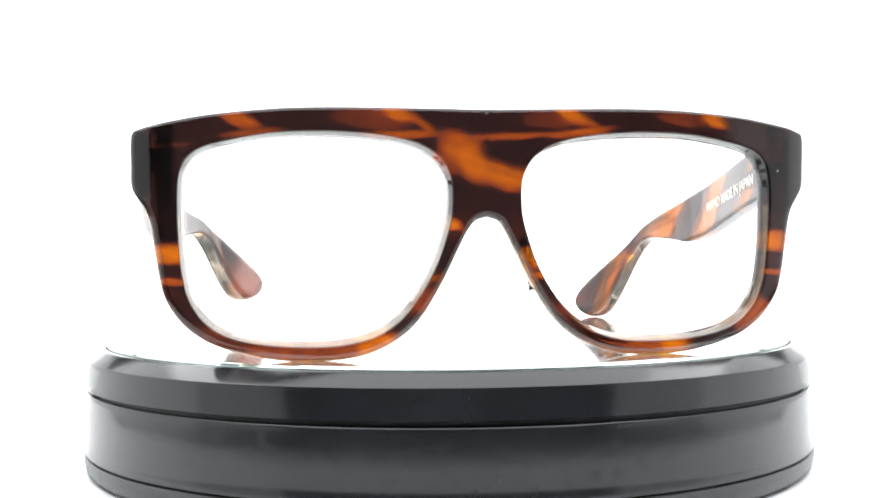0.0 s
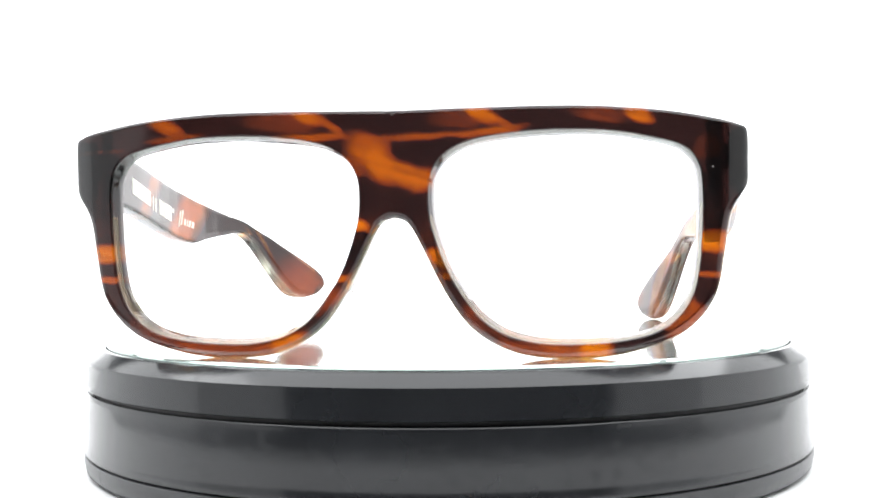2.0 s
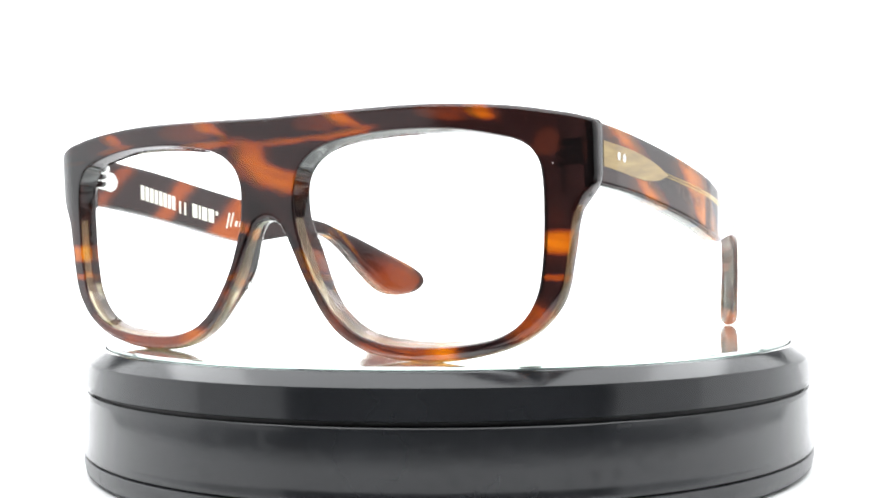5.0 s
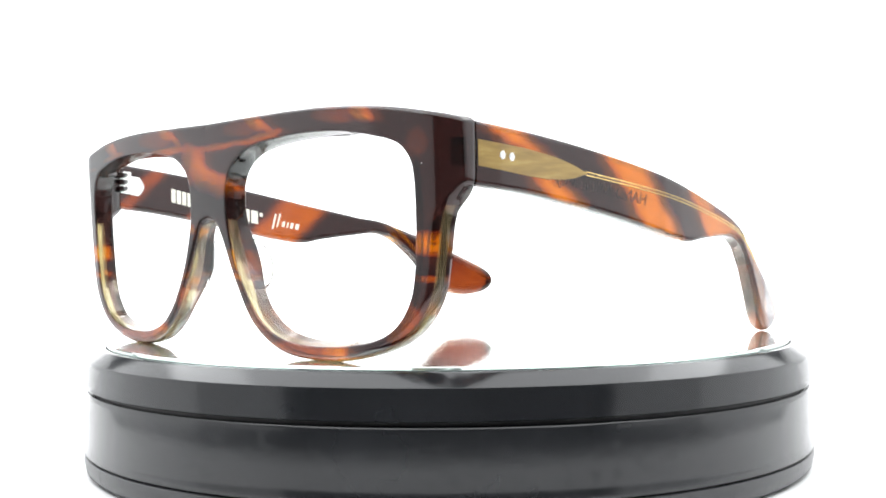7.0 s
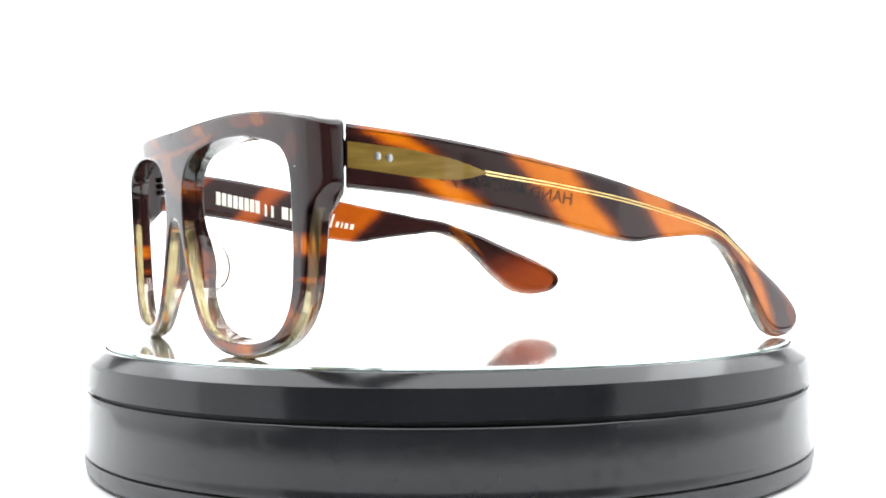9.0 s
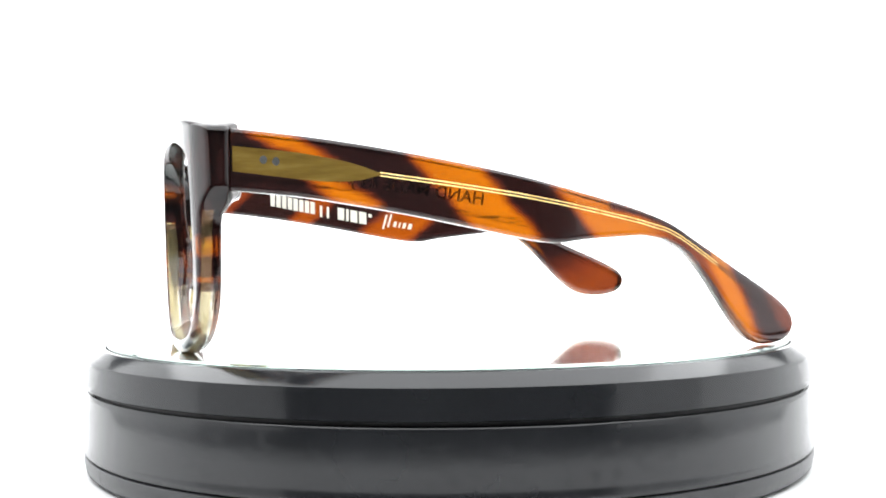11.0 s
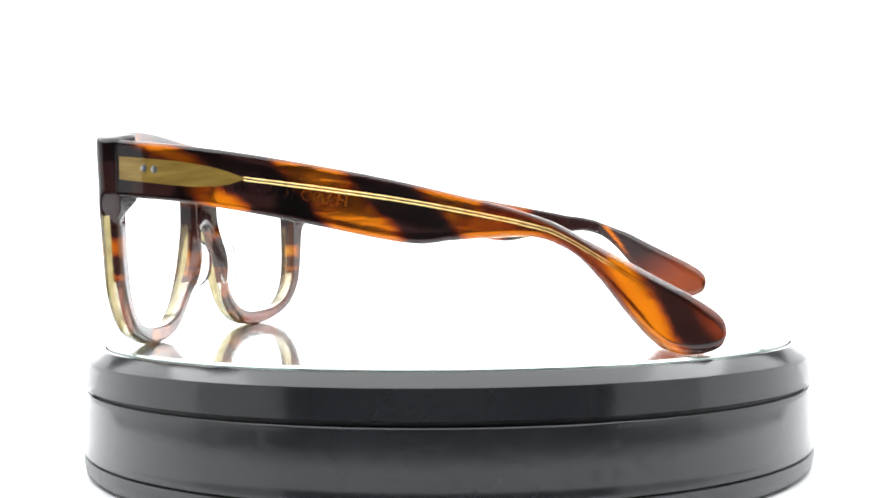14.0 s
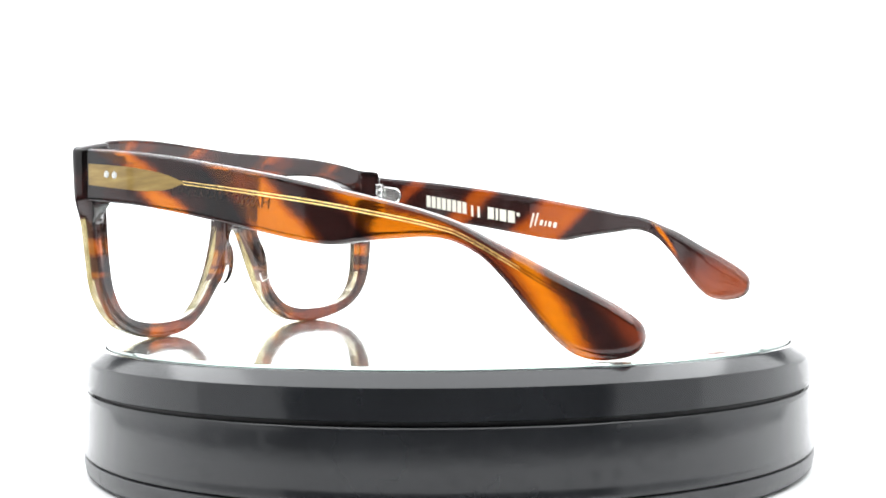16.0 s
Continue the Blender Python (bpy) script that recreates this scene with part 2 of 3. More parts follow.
# flames in the front: centre u, v, half-lengths, turn in degrees, strength, softness
FLAMES = [(-51, 49.6, 5.0, 1.7, -22, 0.72), (-49, 47.0, 7, 0.8, 5, 0.62), (-24, 49.8, 10, 2.6, -4, 0.42), (-19, 50.8, 4.2, 1.6, -20, 0.85), (-14, 48.9, 4.5, 1.0, -38, 0.70),
          (-17, 46.5, 9.5, 1.0, 0, 0.68), (4, 46.2, 12, 0.8, 2, 0.70), (20, 47.1, 9, 1.0, 6, 0.72), (-5.2, 43.2, 6.0, 3.6, -35, 0.78), (-2.6, 41.0, 5.6, 4.0, -50, 0.88), (2.0, 38.6, 8.0, 2.9, -24, 0.84),
          (6.6, 36.4, 3.0, 3.6, -20, 0.78), (-8.5, 40.5, 3.5, 4.5, -20, 0.55), (13, 49.6, 7, 2.2, -4, 0.42), (18.5, 50.6, 4.5, 1.6, -20, 0.88), (23, 48.8, 4.0, 0.9, -36, 0.70),
          (43, 50.2, 7, 2.0, -6, 0.42), (51, 50.0, 3.6, 1.7, -25, 0.84), (-67, 44.6, 8, 0.7, 2, 0.34), (65, 43.5, 3.6, 3.5, 0, 0.36),
          (-67, 22.0, 6, 2.3, 0, 0.95), (67, 23.8, 6, 2.3, 0, 0.95), (-66, 16.2, 6, 0.8, 0, 0.66), (66, 16.8, 6, 0.7, 0, 0.66), (-8.6, 27.4, 3.4, 2.0, -18, 0.95), (10.2, 20.4, 3.4, 2.0, -30, 0.92),
          (-11.5, 16.4, 4, 0.8, 12, 0.80), (12.3, 16.6, 4, 0.7, -12, 0.75), (-36, 1.6, 18, 2.4, 0, 0.5), (-23, 3.0, 5.0, 2.4, 12, 0.85), (30, 1.6, 15, 2.4, 0, 0.52), (42, 1.8, 4.8, 2.2, 4, 0.88),
          (-53, 4, 9, 3.4, -24, 0.44), (60, 8, 5.5, 3.6, 45, 0.66), (19, 6, 9, 3.4, -50, 0.34), (-14, 11.0, 5, 3.2, 55, 0.42)]
DARKS = [(4.9, 43.0, 5.6, 2.0, 4), (9.5, 43.4, 4.5, 2.0, 6), (-4.0, 49.4, 6.5, 1.5, -6), (-14.5, 6.0, 3.2, 3.0, 45), (50.5, 3.0, 4.6, 2.4, 14), (66, 12.6, 3.4, 1.2, 20), (-7.2, 25.9, 1.6, 0.6, 10), (-6.5, 33.6, 6.5, 3.0, -38), (4, 31.6, 5.5, 2.0, 30)]


def blob(u, v, e):
    c, s = math.cos(radians(e[4])), math.sin(radians(e[4]))
    a, b = ((u - e[0]) * c + (v - e[1]) * s) / e[2], (-(u - e[0]) * s + (v - e[1]) * c) / e[3]
    r = math.hypot(a, b)
    k = min(max((1.45 - r) / 0.95, 0), 1)
    return k * k * (3 - 2 * k)


def front_amber(u, v):
    w = noise.noise(Vector((u * 0.12, v * 0.2, 3.0)))
    u2, v2 = u + 0.9 * w, v + 0.4 * noise.noise(Vector((u * 0.2, v * 0.3, 9.0)))
    a = 0.10 + 0.05 * w + 0.05 * noise.noise(Vector((u * 0.5, v * 1.6, 14.0)))
    for e in FLAMES:
        a = max(a, 0.95 * e[5] * blob(u2, v2, e))
    a *= 1 + 0.22 * noise.noise(Vector((u * 0.12 + v * 0.25, v * 1.1 + u * 0.3, 30.0)))
    for e in DARKS:
        a *= 1 - 0.9 * blob(u2, v2, e)
    return a


def back_amber(u, v):
    """The inner layer has its own, mostly upright flames."""
    f = noise.noise(Vector((u * 0.16, v * 0.05, 21.0))) + 0.6 * noise.noise(Vector((u * 0.3, v * 0.16, 4.0)))
    a = min(max(0.34 + 0.75 * f, 0.08), 0.85)
    return a * min(max((38 - v) / 8, 0.15), 1)


def ray_hit(poly, c, ang):
    """Distance from c to the polygon along the angle."""
    d = np.array([math.cos(ang), math.sin(ang)])
    a, b = poly, np.roll(poly, -1, axis=0)
    e = b - a
    den = d[0] * e[:, 1] - d[1] * e[:, 0]
    den = np.where(abs(den) < 1e-12, 1e-12, den)
    w = a - c
    t = (w[:, 0] * e[:, 1] - w[:, 1] * e[:, 0]) / den
    s = (w[:, 0] * d[1] - w[:, 1] * d[0]) / den
    ok = (t > 0) & (s >= -1e-6) & (s <= 1 + 1e-6)
    return t[ok].max()


def front():
    """Frame front: two rims joined over the bridge, rounded on every edge."""
    N, r_in = 420, 0.5
    fine = spline(OUTER, 2600)
    outer, lens = spline(OUTER, 500), spline(LENS, 400, True)
    for curve in (outer, lens, fine):
        curve[:, 0] -= 0.3 * (curve[:, 0] / 66) ** 3
    c = np.array([30.0, 30.0])
    # the angles to the two ends of the joint in the middle are kept exact
    a0, a1 = math.atan2(51.7 - 30, -30), math.atan2(29.1 - 30, -30) + 2 * math.pi
    joint = list(np.linspace(51.7, 32.0, 19)) + [29.1 + o for o in (1.9, 1.25, 0.75, 0.38, 0.14, 0.0)]
    mids = [math.atan2(v - 30, -30) % (2 * math.pi) for v in joint]
    angs = [a0] + mids[1:-1] + [a1] + list(np.linspace(a1, a0 + 2 * math.pi, N - 24))[1:-1]
    bm = bmesh.new()
    amber = []
    cache = {}

    def vert(u, y, v):
        key = (round(u, 3), round(y, 3), round(v, 3))
        if key not in cache:
            cache[key] = bm.verts.new(((u + CX) * MM, y * MM, (v + rise(v)) * MM))
            k = min(max((y - front_y(u, v) - 2.0) / 1.2, 0), 1)
            amber.append(front_amber(u, v) * (1 - 0.4 * k) + back_amber(u, v) * 0.4 * k)
        return cache[key]

    for side in (1, -1):
        rows = []
        for k, ang in enumerate(angs):
            mid = k <= 24
            li = ray_hit(lens, c, ang)
            d = np.array([math.cos(ang), math.sin(ang)])
            lo = -30 / d[0] if mid else ray_hit(outer, c, ang)
            width = lo - li
            if mid:
                ds = [0.0, 0.08, 0.2, 0.35, 0.6] + [0.6 + (width - 1.4) * f / 17 for f in range(1, 17)] + [width - q for q in (0.8, 0.5, 0.25, 0.1, 0.0)]
            else:
                ds = [0.0, 0.08, 0.2, 0.35, 0.6] + [0.6 + (width - 2.2) * f / 17 for f in range(1, 17)] + [width - q for q in (1.6, 1.0, 0.5, 0.18, 0.0)]
            F, B, back_ds = [], [], [x - LIP * (1 - x / width) for x in ds]
            for x, xb in zip(ds, back_ds):
                for away, made in ((x, F), (xb, B)):
                    q = c + d * (li + away)
                    u, v = (0.0 if mid and x == width else q[0]), q[1]
                    soft_edge = 1.0 + 0.8 * min(max((34 - v) / 4, 0), 1)
                    last = x == width and (not mid or k in (0, 24))
                    rim = 0.0 if last else np.linalg.norm(fine - q, axis=1).min()
                    r, edge = (r_in, x) if x < rim else (soft_edge, rim)
                    drop = r - math.sqrt(max(r * r - (r - min(edge, r)) ** 2, 0))
                    yf, yb = front_y(u, v), back_y(u, v)
                    drop = min(drop, (yb - yf) * 0.42)
                    made.append(vert(side * u, yf + drop if made is F else yb - drop, v))

            def wall(i):
                p, q = c + d * (li + ds[i]), c + d * (li + back_ds[i])
                y0, y1 = F[i].co.y / MM, B[i].co.y / MM
                made = [F[i]]
                for f in (0.08, 0.46):
                    w = p + (q - p) * f
                    made.append(vert(side * (0.0 if abs(w[0]) < 1e-6 else w[0]), y0 + (y1 - y0) * f, w[1]))
                return made + [B[i]]
            rows.append((F, B, wall(0), wall(-1) if k in (0, 24) or not mid else None, q[1]))
        n = len(rows)
        for i in range(n):
            a, b = rows[i], rows[(i + 1) % n]
            for s in (0, 1):
                for j in range(len(a[s]) - 1):
                    f = bm.faces.new((a[s][j], a[s][j + 1], b[s][j + 1], b[s][j]))
                    # the olive layer comes to light where the outer edge is rounded off
                    if s == 0 and j >= len(a[s]) - 3 and not i < 24 and f.verts[0].co.z < (32.0 + 2.5 * noise.noise(f.verts[0].co * 300)) * MM:
                        f.material_index = 1
            walls = [(a[2], b[2])]
            if not i < 24:
                walls.append((a[3], b[3]))
            for wa, wb in walls:
                for j in range(3):
                    f = bm.faces.new((wa[j], wa[j + 1], wb[j + 1], wb[j]))
                    if j <= 1 and wa[0].co.z < (31.0 + 2.5 * noise.noise(wa[0].co * 300)) * MM:
                        f.material_index = 1
                    elif j == 2 and wa[0].co.z < (15.0 + 5.0 * noise.noise(wa[0].co * 200)) * MM:
                        f.material_index = 2
    bm.verts.index_update()
    return bm, amber


TOP = [(-62.0, 47.4), (-48.6, 46.0), (-36.7, 44.4), (-24.9, 42.4), (-13, 40.2), (-1.1, 37.8), (10.8, 35), (23, 31.9), (29.2, 30), (35.5, 27.6), (42, 24), (48.6, 20.4), (55.4, 16.5),
       (62.3, 12.7), (68, 9.2), (70.4, 6.8), (71.0, 4.3)]
LOW = [(-62.0, 34.7), (-48.7, 33.5), (-36.8, 31.7), (-25, 29.6), (-13.1, 27.2), (-1.2, 24.7), (6.9, 23.6), (13.1, 24.2), (20.5, 24.7), (27.9, 25), (33, 24.3), (37.4, 22.3), (40.6, 19.9),
       (44.5, 15.5), (47.8, 11.1), (51.1, 7.1), (54.5, 3.5), (57.9, 1.1), (62.3, 0.1), (67.3, 0.6), (69.9, 2), (71.0, 4.3)]
ARM_T = 4.6
ARM_Y = [-62, -56, -45, -37, -28, -20, -12, -5, 2, 12, 21, 30, 38, 46, 54, 60, 66, 71]
ARM_X = [73.4, 74.1, 74.8, 75.3, 76.0, 76.6, 76.9, 76.9, 76.3, 75.0, 73.5, 72.0, 70.5, 68.2, 65.4, 63.4, 61.4, 59.7]


def arm_x(y, side=1):
    """Outer face of a temple arm, from the middle of the glasses; the one arm is bent in more."""
    x = float(np.interp(y, ARM_Y, ARM_X))
    return x if side > 0 else x - 6.2 * min(max((y - 20) / 50, 0), 1) ** 1.3


def lift(y):
    """How much higher the one arm runs, since its tip is bent down less."""
    return float(np.interp(y, [-62, -45, -12, 7, 27, 37, 47, 72], [0.6, 0.6, 1.2, 1.7, 2.8, 4.8, 6.4, 7.5]))


def stripes(q, table):
    return float(np.interp(q, [t[0] for t in table], [t[1] for t in table]))


def left_amber(y, z, zm, h):
    k = (z - zm) / max(h, 1)
    q = y + 1.0 * (z - zm) + 1.8 * noise.noise(Vector((y * 0.1, z * 0.2, 1)))
    a = stripes(q, [(-36, 0.1), (-33, 0.08), (-21, 0.08), (-18, 0.85), (-4, 0.9), (-1, 0.12), (11, 0.1), (14, 0.85), (24, 0.9), (30, 0.75), (36, 0.4), (44, 0.45), (48, 0.9), (55, 0.9), (58, 0.2), (64, 0.14), (68, 0.36), (71, 0.42)])
    if y < -30:
        a = max(a, 0.85 * blob(y, z, (-51, zm + 4.6, 12, 2.0, -16)), 0.9 * blob(y, z, (-38, zm - 4.6, 9.5, 2.5, -16)))
    if 20 < y < 46 and k > 0.22:
        a *= 0.35
    return a


def right_amber(y, z, zm, h):
    k = (z - zm) / max(h, 1)
    q = y - 1.0 * (z - zm) + 1.8 * noise.noise(Vector((y * 0.1, z * 0.2, 5)))
    a = stripes(q, [(-62, 0.1), (-56, 0.1), (-54, 0.5), (-51, 0.5), (-48, 0.14), (-33, 0.12), (-30, 0.62), (-25, 0.62), (-21, 0.12), (-9, 0.14), (-4, 0.66), (9, 0.72), (13, 0.12), (48, 0.12), (57, 0.42), (63, 0.52), (70, 0.5)])
    if 30 < y < 52:
        a = max(a, 0.95 * blob(y, z, (42, zm + 1.0, 7, 1.1, -32)))
    return a


def arm(side, pattern):
    """A temple arm: rounded slab, wide at the hinge, bent in and down to a paddle tip."""
    n = 190
    top, low = spline(TOP, n), spline(LOW, n)
    bm = bmesh.new()
    amber = []

    def vert(x, y, z, zm, h):
        amber.append(pattern(y, z, zm, h))
        return bm.verts.new(((side * x + CX) * MM, y * MM, (z + (lift(y) if side < 0 else rise(z))) * MM))

    rings = []
    for i in range(n - 1):
        t, b = top[i], low[i]
        h = math.hypot(*(t - b))
        end = min(np.linalg.norm(top[i] - top[-1]), np.linalg.norm(low[i] - low[-1]))
        fr = [0, 0.006, 0.02, 0.045, 0.1, 0.2, 0.32, 0.44, 0.56, 0.68, 0.8, 0.9, 0.955, 0.98, 0.994, 1]
        O, I = [], []
        zm = (t[1] + b[1]) / 2
        for f in fr:
            q = b + (t - b) * f
            r = 1.0 + 1.2 * min(max((q[0] - 30) / 20, 0), 1)
            d = min(min(f, 1 - f) * h, r)
            half = ARM_T / 2 + 0.4 * min(max((q[0] - 45) / 12, 0), 1) - r + math.sqrt(r * r - (r - d) ** 2)
            if end < 3:
                half *= math.sqrt(max(1 - (1 - end / 3) ** 2, 0.15)) if end < 3 else 1
            xc = arm_x(q[0], side) - ARM_T / 2
            mitre = 0.42 * max(0, 1 - (q[0] + 62) / 9)
            O.append(vert(xc + half, q[0] + mitre * (ARM_T / 2 - half), q[1], zm, h))
            I.append(vert(xc - half, q[0] + mitre * (ARM_T / 2 + half), q[1], zm, h))
        rings.append(O + I[::-1])
    m = len(rings[0])
    for a, b in zip(rings, rings[1:]):
        for j in range(m):
            f = bm.faces.new((a[j], a[(j + 1) % m], b[(j + 1) % m], b[j]))
            # the clear inner layer shows along the lower edge of the bend
            if (j <= 1 or j >= m - 4) and f.verts[0].co.y > (24 + 3 * noise.noise(f.verts[0].co * 200)) * MM:
                f.material_index = 1
    bm.faces.new(rings[0])
    bm.faces.new(rings[-1][::-1])
    return bm, amber


def plate_on_arm(top, low, x_off, depth, n=60):
    """A thin plate that lies on an arm's outer face, between an upper and a lower edge of (y, z)."""
    bm = bmesh.new()
    rows = []
    for y in np.linspace(top[0][0], top[-1][0], n):
        a, b = np.interp(y, [q[0] for q in top], [q[1] for q in top]), np.interp(y, [q[0] for q in low], [q[1] for q in low])
        rows.append([bm.verts.new(((arm_x(y) + o + CX) * MM, y * MM, (z + 0.7) * MM)) for o, z in ((x_off, a), (x_off, b), (x_off - depth, b), (x_off - depth, a))])
    for p, q in zip(rows, rows[1:]):
        for i in range(4):
            bm.faces.new((p[i], p[(i + 1) % 4], q[(i + 1) % 4], q[i]))
    bm.faces.new(rows[0])
    bm.faces.new(rows[-1][::-1])
    return bm


def tube(points, radius, n=8):
    """A round wire through points in metres."""
    bm = bmesh.new()
    P = [Vector(p) for p in points]
    rings = []
    for i, p in enumerate(P):
        d = (P[min(i + 1, len(P) - 1)] - P[max(i - 1, 0)]).normalized()
        s = d.cross(Vector((1, 0.01, 0))).normalized()
        w = d.cross(s)
        rings.append([bm.verts.new(p + radius * (math.cos(2 * math.pi * k / n) * s + math.sin(2 * math.pi * k / n) * w)) for k in range(n)])
    for a, b in zip(rings, rings[1:]):
        for k in range(n):
            bm.faces.new((a[k], a[(k + 1) % n], b[(k + 1) % n], b[k]))
    bm.faces.new(rings[0])
    bm.faces.new(rings[-1][::-1])
    return bm


def disc(radius, depth, m, n=20):
    bm = bmesh.new()
    prof = [(radius * 0.99, -depth), (radius, 0), (radius * 0.8, depth * 0.6), (0.02 * radius, depth)]
    rings = [[bm.verts.new(m @ Vector((r * math.cos(2 * math.pi * k / n), r * math.sin(2 * math.pi * k / n), z))) for k in range(n)] for r, z in prof]
    for a, b in zip(rings, rings[1:]):
        for k in range(n):
            bm.faces.new((a[k], a[(k + 1) % n], b[(k + 1) % n], b[k]))
    bm.faces.new(rings[0])
    bm.faces.new(rings[-1])
    return bm


def bars(rows, side, x_off):
    """Flat bars on an arm's face: y, z of the lower edge, width, height, lean."""
    bm = bmesh.new()
    for y, z, w, h, lean in rows:
        q = [(y, z), (y + w, z - w * 0.19), (y + w + lean, z + h - w * 0.19), (y + lean, z + h)]
        f = [bm.verts.new(((side * (arm_x(a, side) + x_off) + CX) * MM, a * MM, b * MM)) for a, b in q]
        g = [bm.verts.new(((side * (arm_x(a, side) + x_off + 0.1) + CX) * MM, a * MM, b * MM)) for a, b in q]
        bm.faces.new(f)
        bm.faces.new(g[::-1])
        for i in range(4):
            bm.faces.new((f[i], g[i], g[(i + 1) % 4], f[(i + 1) % 4]))
    return bm


def lettering(words, size, origin, along, up):
    """Words in the built-in font as a mesh."""
    cu = bpy.data.curves.new("lettering", "FONT")
    cu.body, cu.size, cu.extrude, cu.resolution_u = words, size, 0.00004, 3
    cu.offset = size * 0.012
    tmp = new("lettering_source", cu)
    bpy.context.view_layer.update()
    me = bpy.data.meshes.new_from_object(tmp)
    bm = bmesh.new()
    bm.from_mesh(me)
    bpy.data.objects.remove(tmp)
    x, y = Vector(along).normalized(), Vector(up)
    y = (y - x * x.dot(y)).normalized()
    m = Matrix.Translation(origin) @ Matrix((x, y, x.cross(y))).transposed().to_4x4()
    bm.transform(m)
    return bm


def pad_pose(side):
    return Matrix.Translation(((side * 9.1 + CX) * MM, -69.6 * MM, 19.8 * MM)) @ Euler((radians(8), radians(side * -9), radians(side * -12))).to_matrix().to_4x4() @ Matrix.Diagonal((side * MM, MM, MM, 1))


def nose_pad(side):
    """A clear crescent-shaped pad that stands out behind the rim beside the nose."""
    bm = bmesh.new()
    bmesh.ops.create_uvsphere(bm, u_segments=28, v_segments=16, radius=1.0)
    for v in bm.verts:
        x, y, z = v.co
        v.co = Vector((0.8 * x + 0.5 * (1 - z * z), 4.9 * y if y > 0 else 1.2 * y, 6.4 * z))
    bm.transform(pad_pose(side))
    return bm


def pad_edge_shade(side):
    """Thin dark tube round a nose pad; its colour paints the clear edge's shade."""
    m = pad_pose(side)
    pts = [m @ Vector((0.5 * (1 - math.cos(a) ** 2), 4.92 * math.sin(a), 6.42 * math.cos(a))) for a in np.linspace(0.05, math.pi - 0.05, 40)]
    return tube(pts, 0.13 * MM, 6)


def hinge_leaf(side):
    """A steel hinge plate, rounded at its rear end, let into the arm's inner face."""
    bm = bmesh.new()
    outline = [(-61.0, 44.4), (-54.6, 43.4)] + [(-54.6 + 2.6 * math.cos(radians(a)), 40.8 + 2.6 * math.sin(radians(a))) for a in range(75, -91, -15)] + [(-61.0, 39.2)]
    up = 0.7
    rings = []
    for grow, x in ((0, 0.4), (0, -0.5), (-0.25, -0.8)):
        cy, cz = -57.5, 41.4
        rings.append([bm.verts.new(((side * (arm_x(y) - ARM_T + x) + CX) * MM, (y + grow * (1 if y > cy else -1)) * MM, (z + up + grow * (1 if z > cz else -1)) * MM)) for y, z in outline])
    n = len(outline)
    for a, b in zip(rings, rings[1:]):
        for i in range(n):
            bm.faces.new((a[i], a[(i + 1) % n], b[(i + 1) % n], b[i]))
    bm.faces.new(rings[0])
    bm.faces.new(rings[-1][::-1])
    return bm


def knuckle(side, k):
    bm = bmesh.new()
    z = 42.6 + (k - 1) * 1.9
    prof = [(0.2, -0.8), (1.5, -0.8), (1.65, -0.6), (1.65, 0.6), (1.5, 0.8), (0.2, 0.8)]
    n = 18
    rings = [[bm.verts.new(((side * 67.0 + CX + r * math.cos(2 * math.pi * i / n)) * MM, (-59.2 + r * math.sin(2 * math.pi * i / n)) * MM, (z + h) * MM)) for i in range(n)] for r, h in prof]
    for a, b in zip(rings, rings[1:]):
        for i in range(n):
            bm.faces.new((a[i], a[(i + 1) % n], b[(i + 1) % n], b[i]))
    bm.faces.new(rings[0])
    bm.faces.new(rings[-1])
    return bm


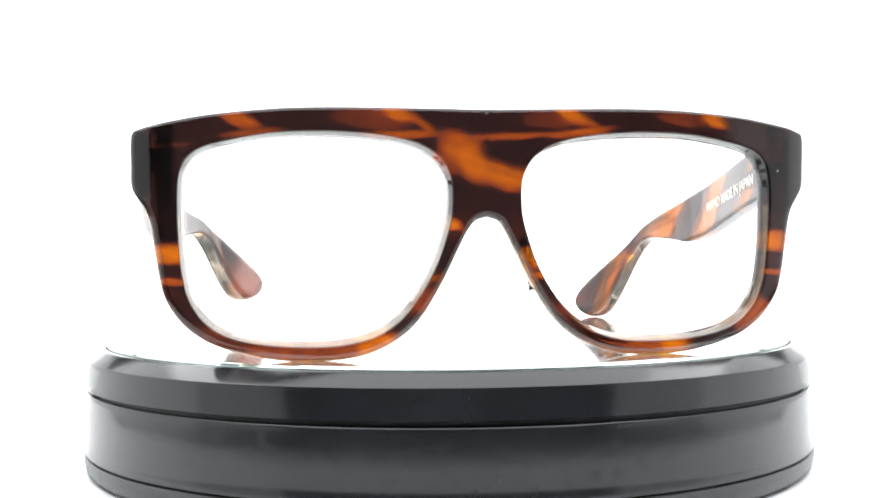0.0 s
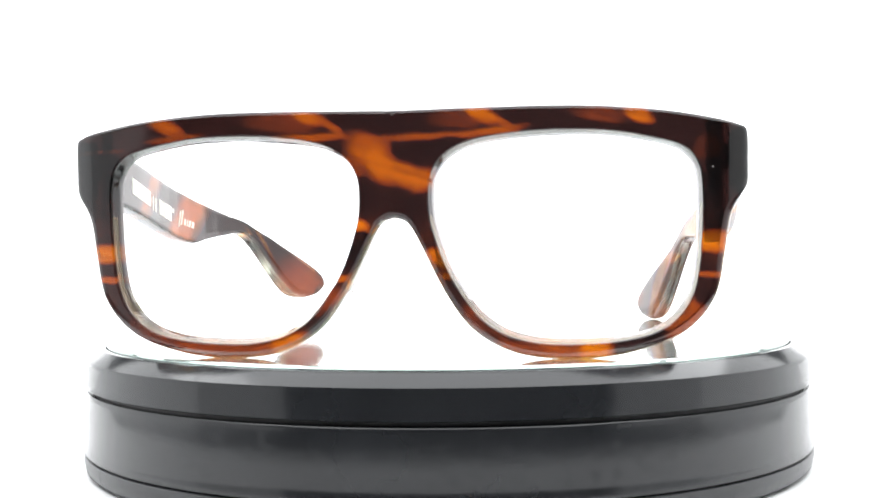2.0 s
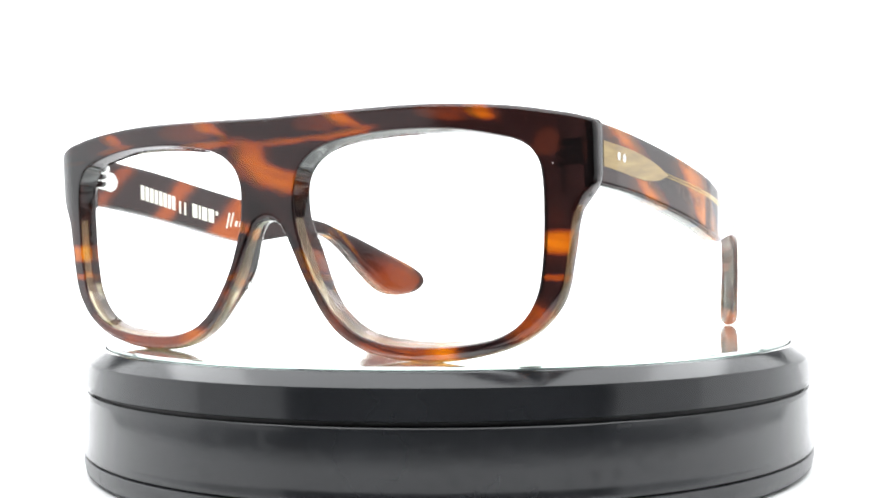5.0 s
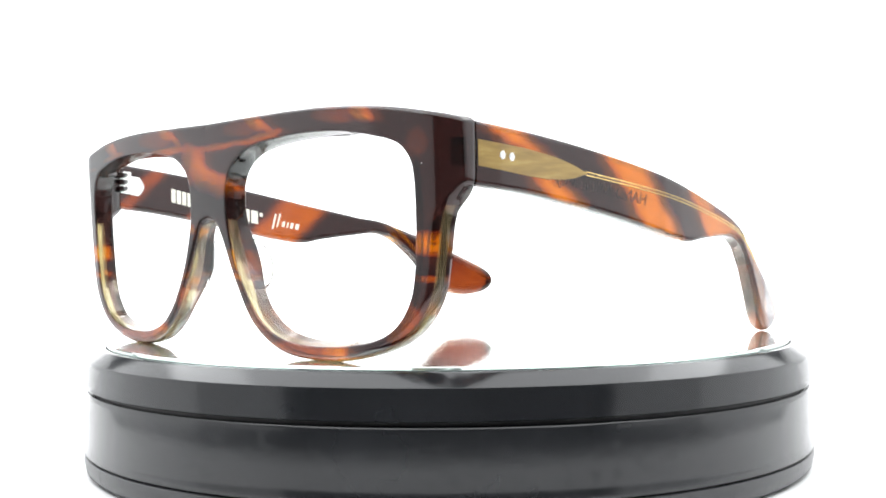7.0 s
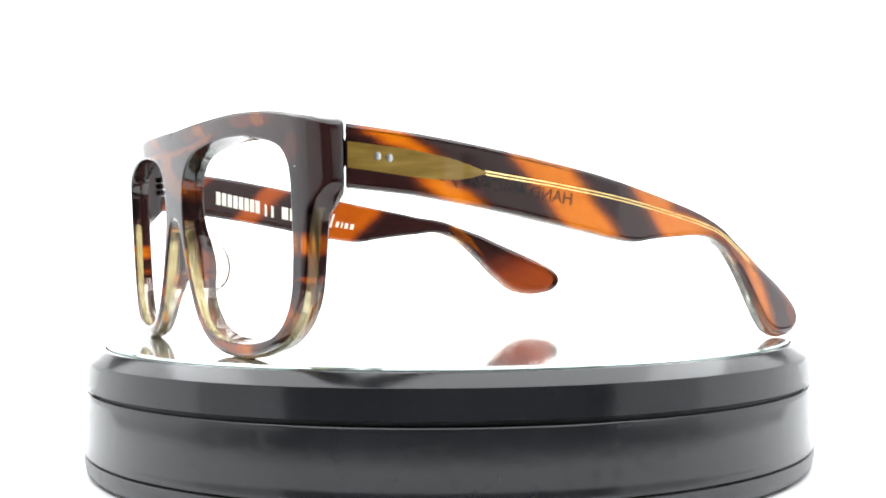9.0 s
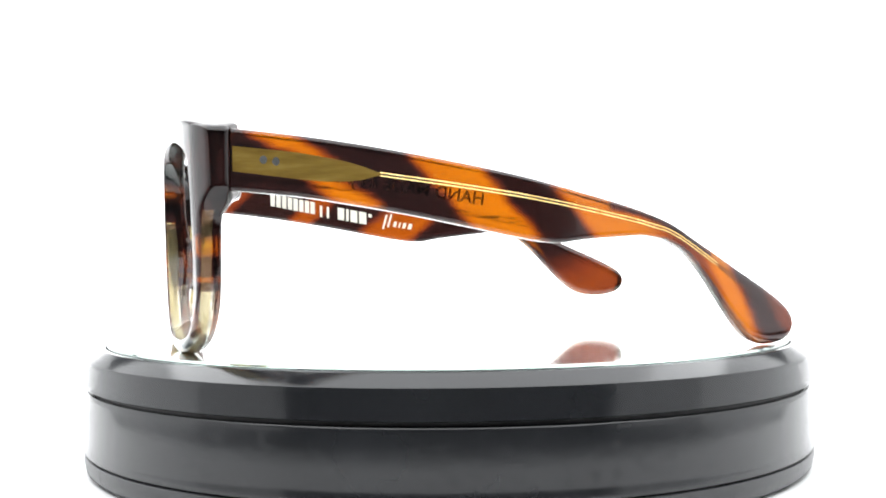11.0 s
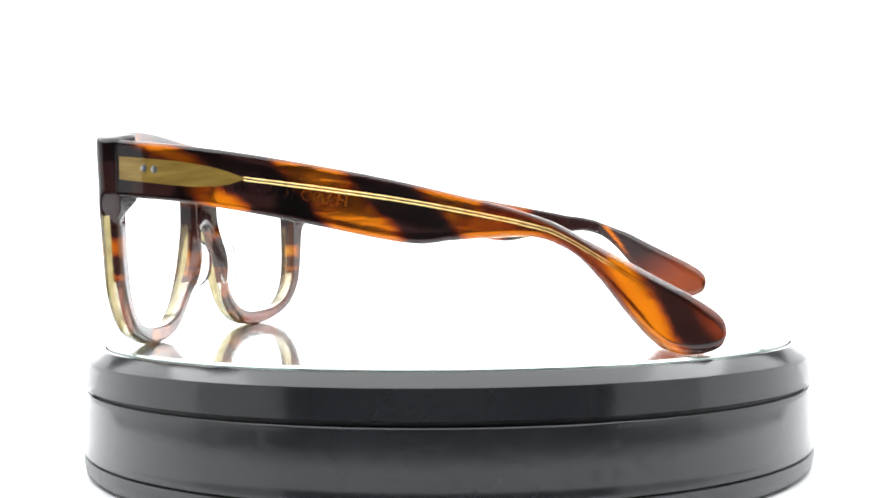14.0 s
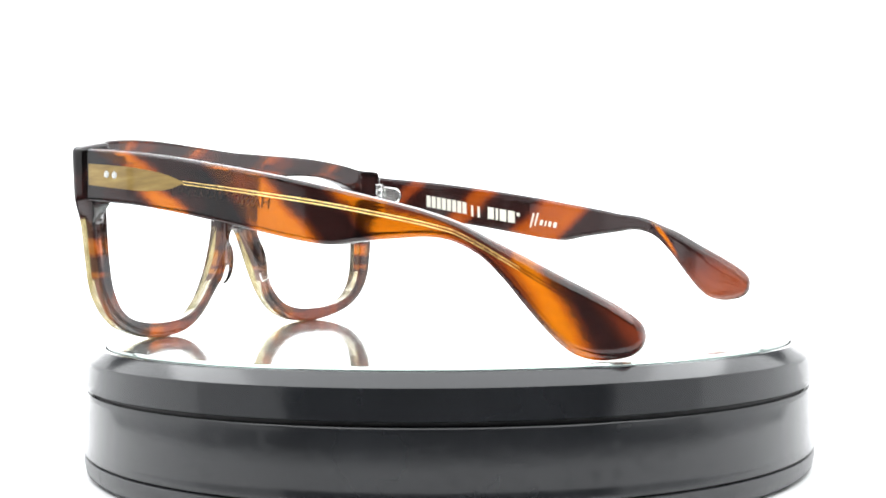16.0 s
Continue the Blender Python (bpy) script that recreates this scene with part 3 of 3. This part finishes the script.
def eyeglasses():
    root = tagged(new("eyeglasses"), "thick tortoiseshell acetate eyeglasses frame standing open on a mirror", "eyeglasses")
    bm, amber = front()
    ob = part("frame_front", bm, [TORT, OLIVE, LAYER], root, "dark brown and amber tortoiseshell front with a flat top", 32)
    set_amber(ob, amber)
    bm, amber = arm(1, left_amber)
    left = part("temple", bm, [TORT, LAYER], root, "amber striped temple arm with a brass core", 40)
    set_amber(left, amber)
    # the other arm sits a little higher at its tip
    bm, amber = arm(-1, right_amber)
    right = part("temple", bm, [TORT, LAYER], root, "red brown striped temple arm with cream print", 40)
    set_amber(right, amber)
    # brass core and wire of the one arm
    upper = [(-61.6, 43.7), (-48.6, 42.4), (-42, 41.3), (-38.3, 40.5), (-35, 39.5), (-31.5, 38.2)]
    lower = [(-61.6, 38.6), (-55, 37.8), (-48.6, 37.0), (-43, 36.5), (-38.3, 36.5), (-35, 36.9), (-31.5, 37.9)]
    part("core_plate", plate_on_arm(upper, lower, 0.05, 0.3), BRASS, left, "olive brass core plate", 25)
    way = spline([(-31.7, 38.0), (-13.1, 35.4), (4.8, 32.6), (23, 29), (30.5, 27.2), (35.5, 25.6), (43.3, 21.1), (57.8, 11.7)], 60)
    for off in (-0.32, 0.32):
        part("core_wire", tube([((arm_x(y) - 0.08 + CX) * MM, y * MM, (z + 0.7 + off) * MM) for y, z in way], 0.17 * MM), GOLD, left, "thin gold core wire")
    for y, z in ((-55.4, 41.6), (-52.9, 41.3)):
        m = Matrix.Translation(((arm_x(y) + CX + 0.06) * MM, y * MM, z * MM)) @ Matrix.Rotation(radians(90), 4, "Y")
        part("rivet", disc(0.85 * MM, 0.05 * MM, m), STEEL, left, "small round steel rivet")
    # print on the inner faces
    words = lettering("HAND MADE IN JAPAN", 0.0037, (0, -9.0 * MM, 32.4 * MM), (0, -31.1, 4.8), (0, 0, 1))
    for v in words.verts:
        v.co.x += (arm_x(v.co.y / MM) - ARM_T - 0.04 + CX) * MM
    part("print", words, INK, left, "small cream printed words", 0)
    rows = []
    for k in range(8):
        y = -42.5 + k * 1.88
        rows.append((y, 37.4 - (k * 1.88) * 0.19, 1.45, 3.9, 0))
    rows += [(-26.2, 33.9, 0.8, 3.6, 0), (-23.9, 33.5, 0.8, 3.6, 0), (-20.2, 33.0, 2.2, 3.9, 0), (-17.4, 32.5, 0.9, 3.9, 0), (-15.9, 32.2, 2.3, 3.9, 0), (-13.0, 31.7, 2.5, 3.9, 0), (-9.8, 33.7, 1.1, 1.1, 0)]
    rows += [(-5.2, 29.9, 0.6, 4.6, 1.3), (-3.6, 30.4, 0.6, 4.2, 1.3), (-1.6, 30.5, 1.0, 1.7, 0.5), (0.2, 30.2, 0.5, 1.7, 0.5), (1.5, 30.0, 1.0, 1.7, 0.5), (3.3, 29.7, 1.2, 1.7, 0.5)]
    bm = bars(rows, -1, -ARM_T - 0.08)
    part("print", bm, INK, right, "cream printed bars in a row", 0)
    for side in (1, -1):
        pad = part("nose_pad", nose_pad(side), CLEAR, root, "clear plastic nose pad")
        part("pad_edge_shade", pad_edge_shade(side), EDGE_SHADE, pad, "dark line painting the shade in the clear edge")
        hi = part("hinge", hinge_leaf(side), STEEL, root, "polished steel hinge")
        for k in range(3):
            part("knuckle", knuckle(side, k), STEEL, hi)
    # the front and the hinges sit a little nearer to the middle than the tips
    for ob in root.children_recursive:
        for v in ob.data.vertices:
            v.co.y += 0.8 * MM * min(max((20 - v.co.y / MM) / 70, 0), 1)
    return root


GLASSES = eyeglasses()


# ---- movement: platter and glasses turn together ----
def motions():
    turn = [(0, -7.8), (2, 7.45), (4, 22.86), (6, 38.36), (8, 53.88), (10, 69.40), (12, 84.89), (14, 100.31), (16, 115.6)]
    walk(GLASSES, [(t, pose(0, 0, 0, 0, 0, -a)) for t, a in turn])
    walk(PLATTER, [(t, pose(0, 0, 0, 0, 0, -a)) for t, a in turn])


motions()
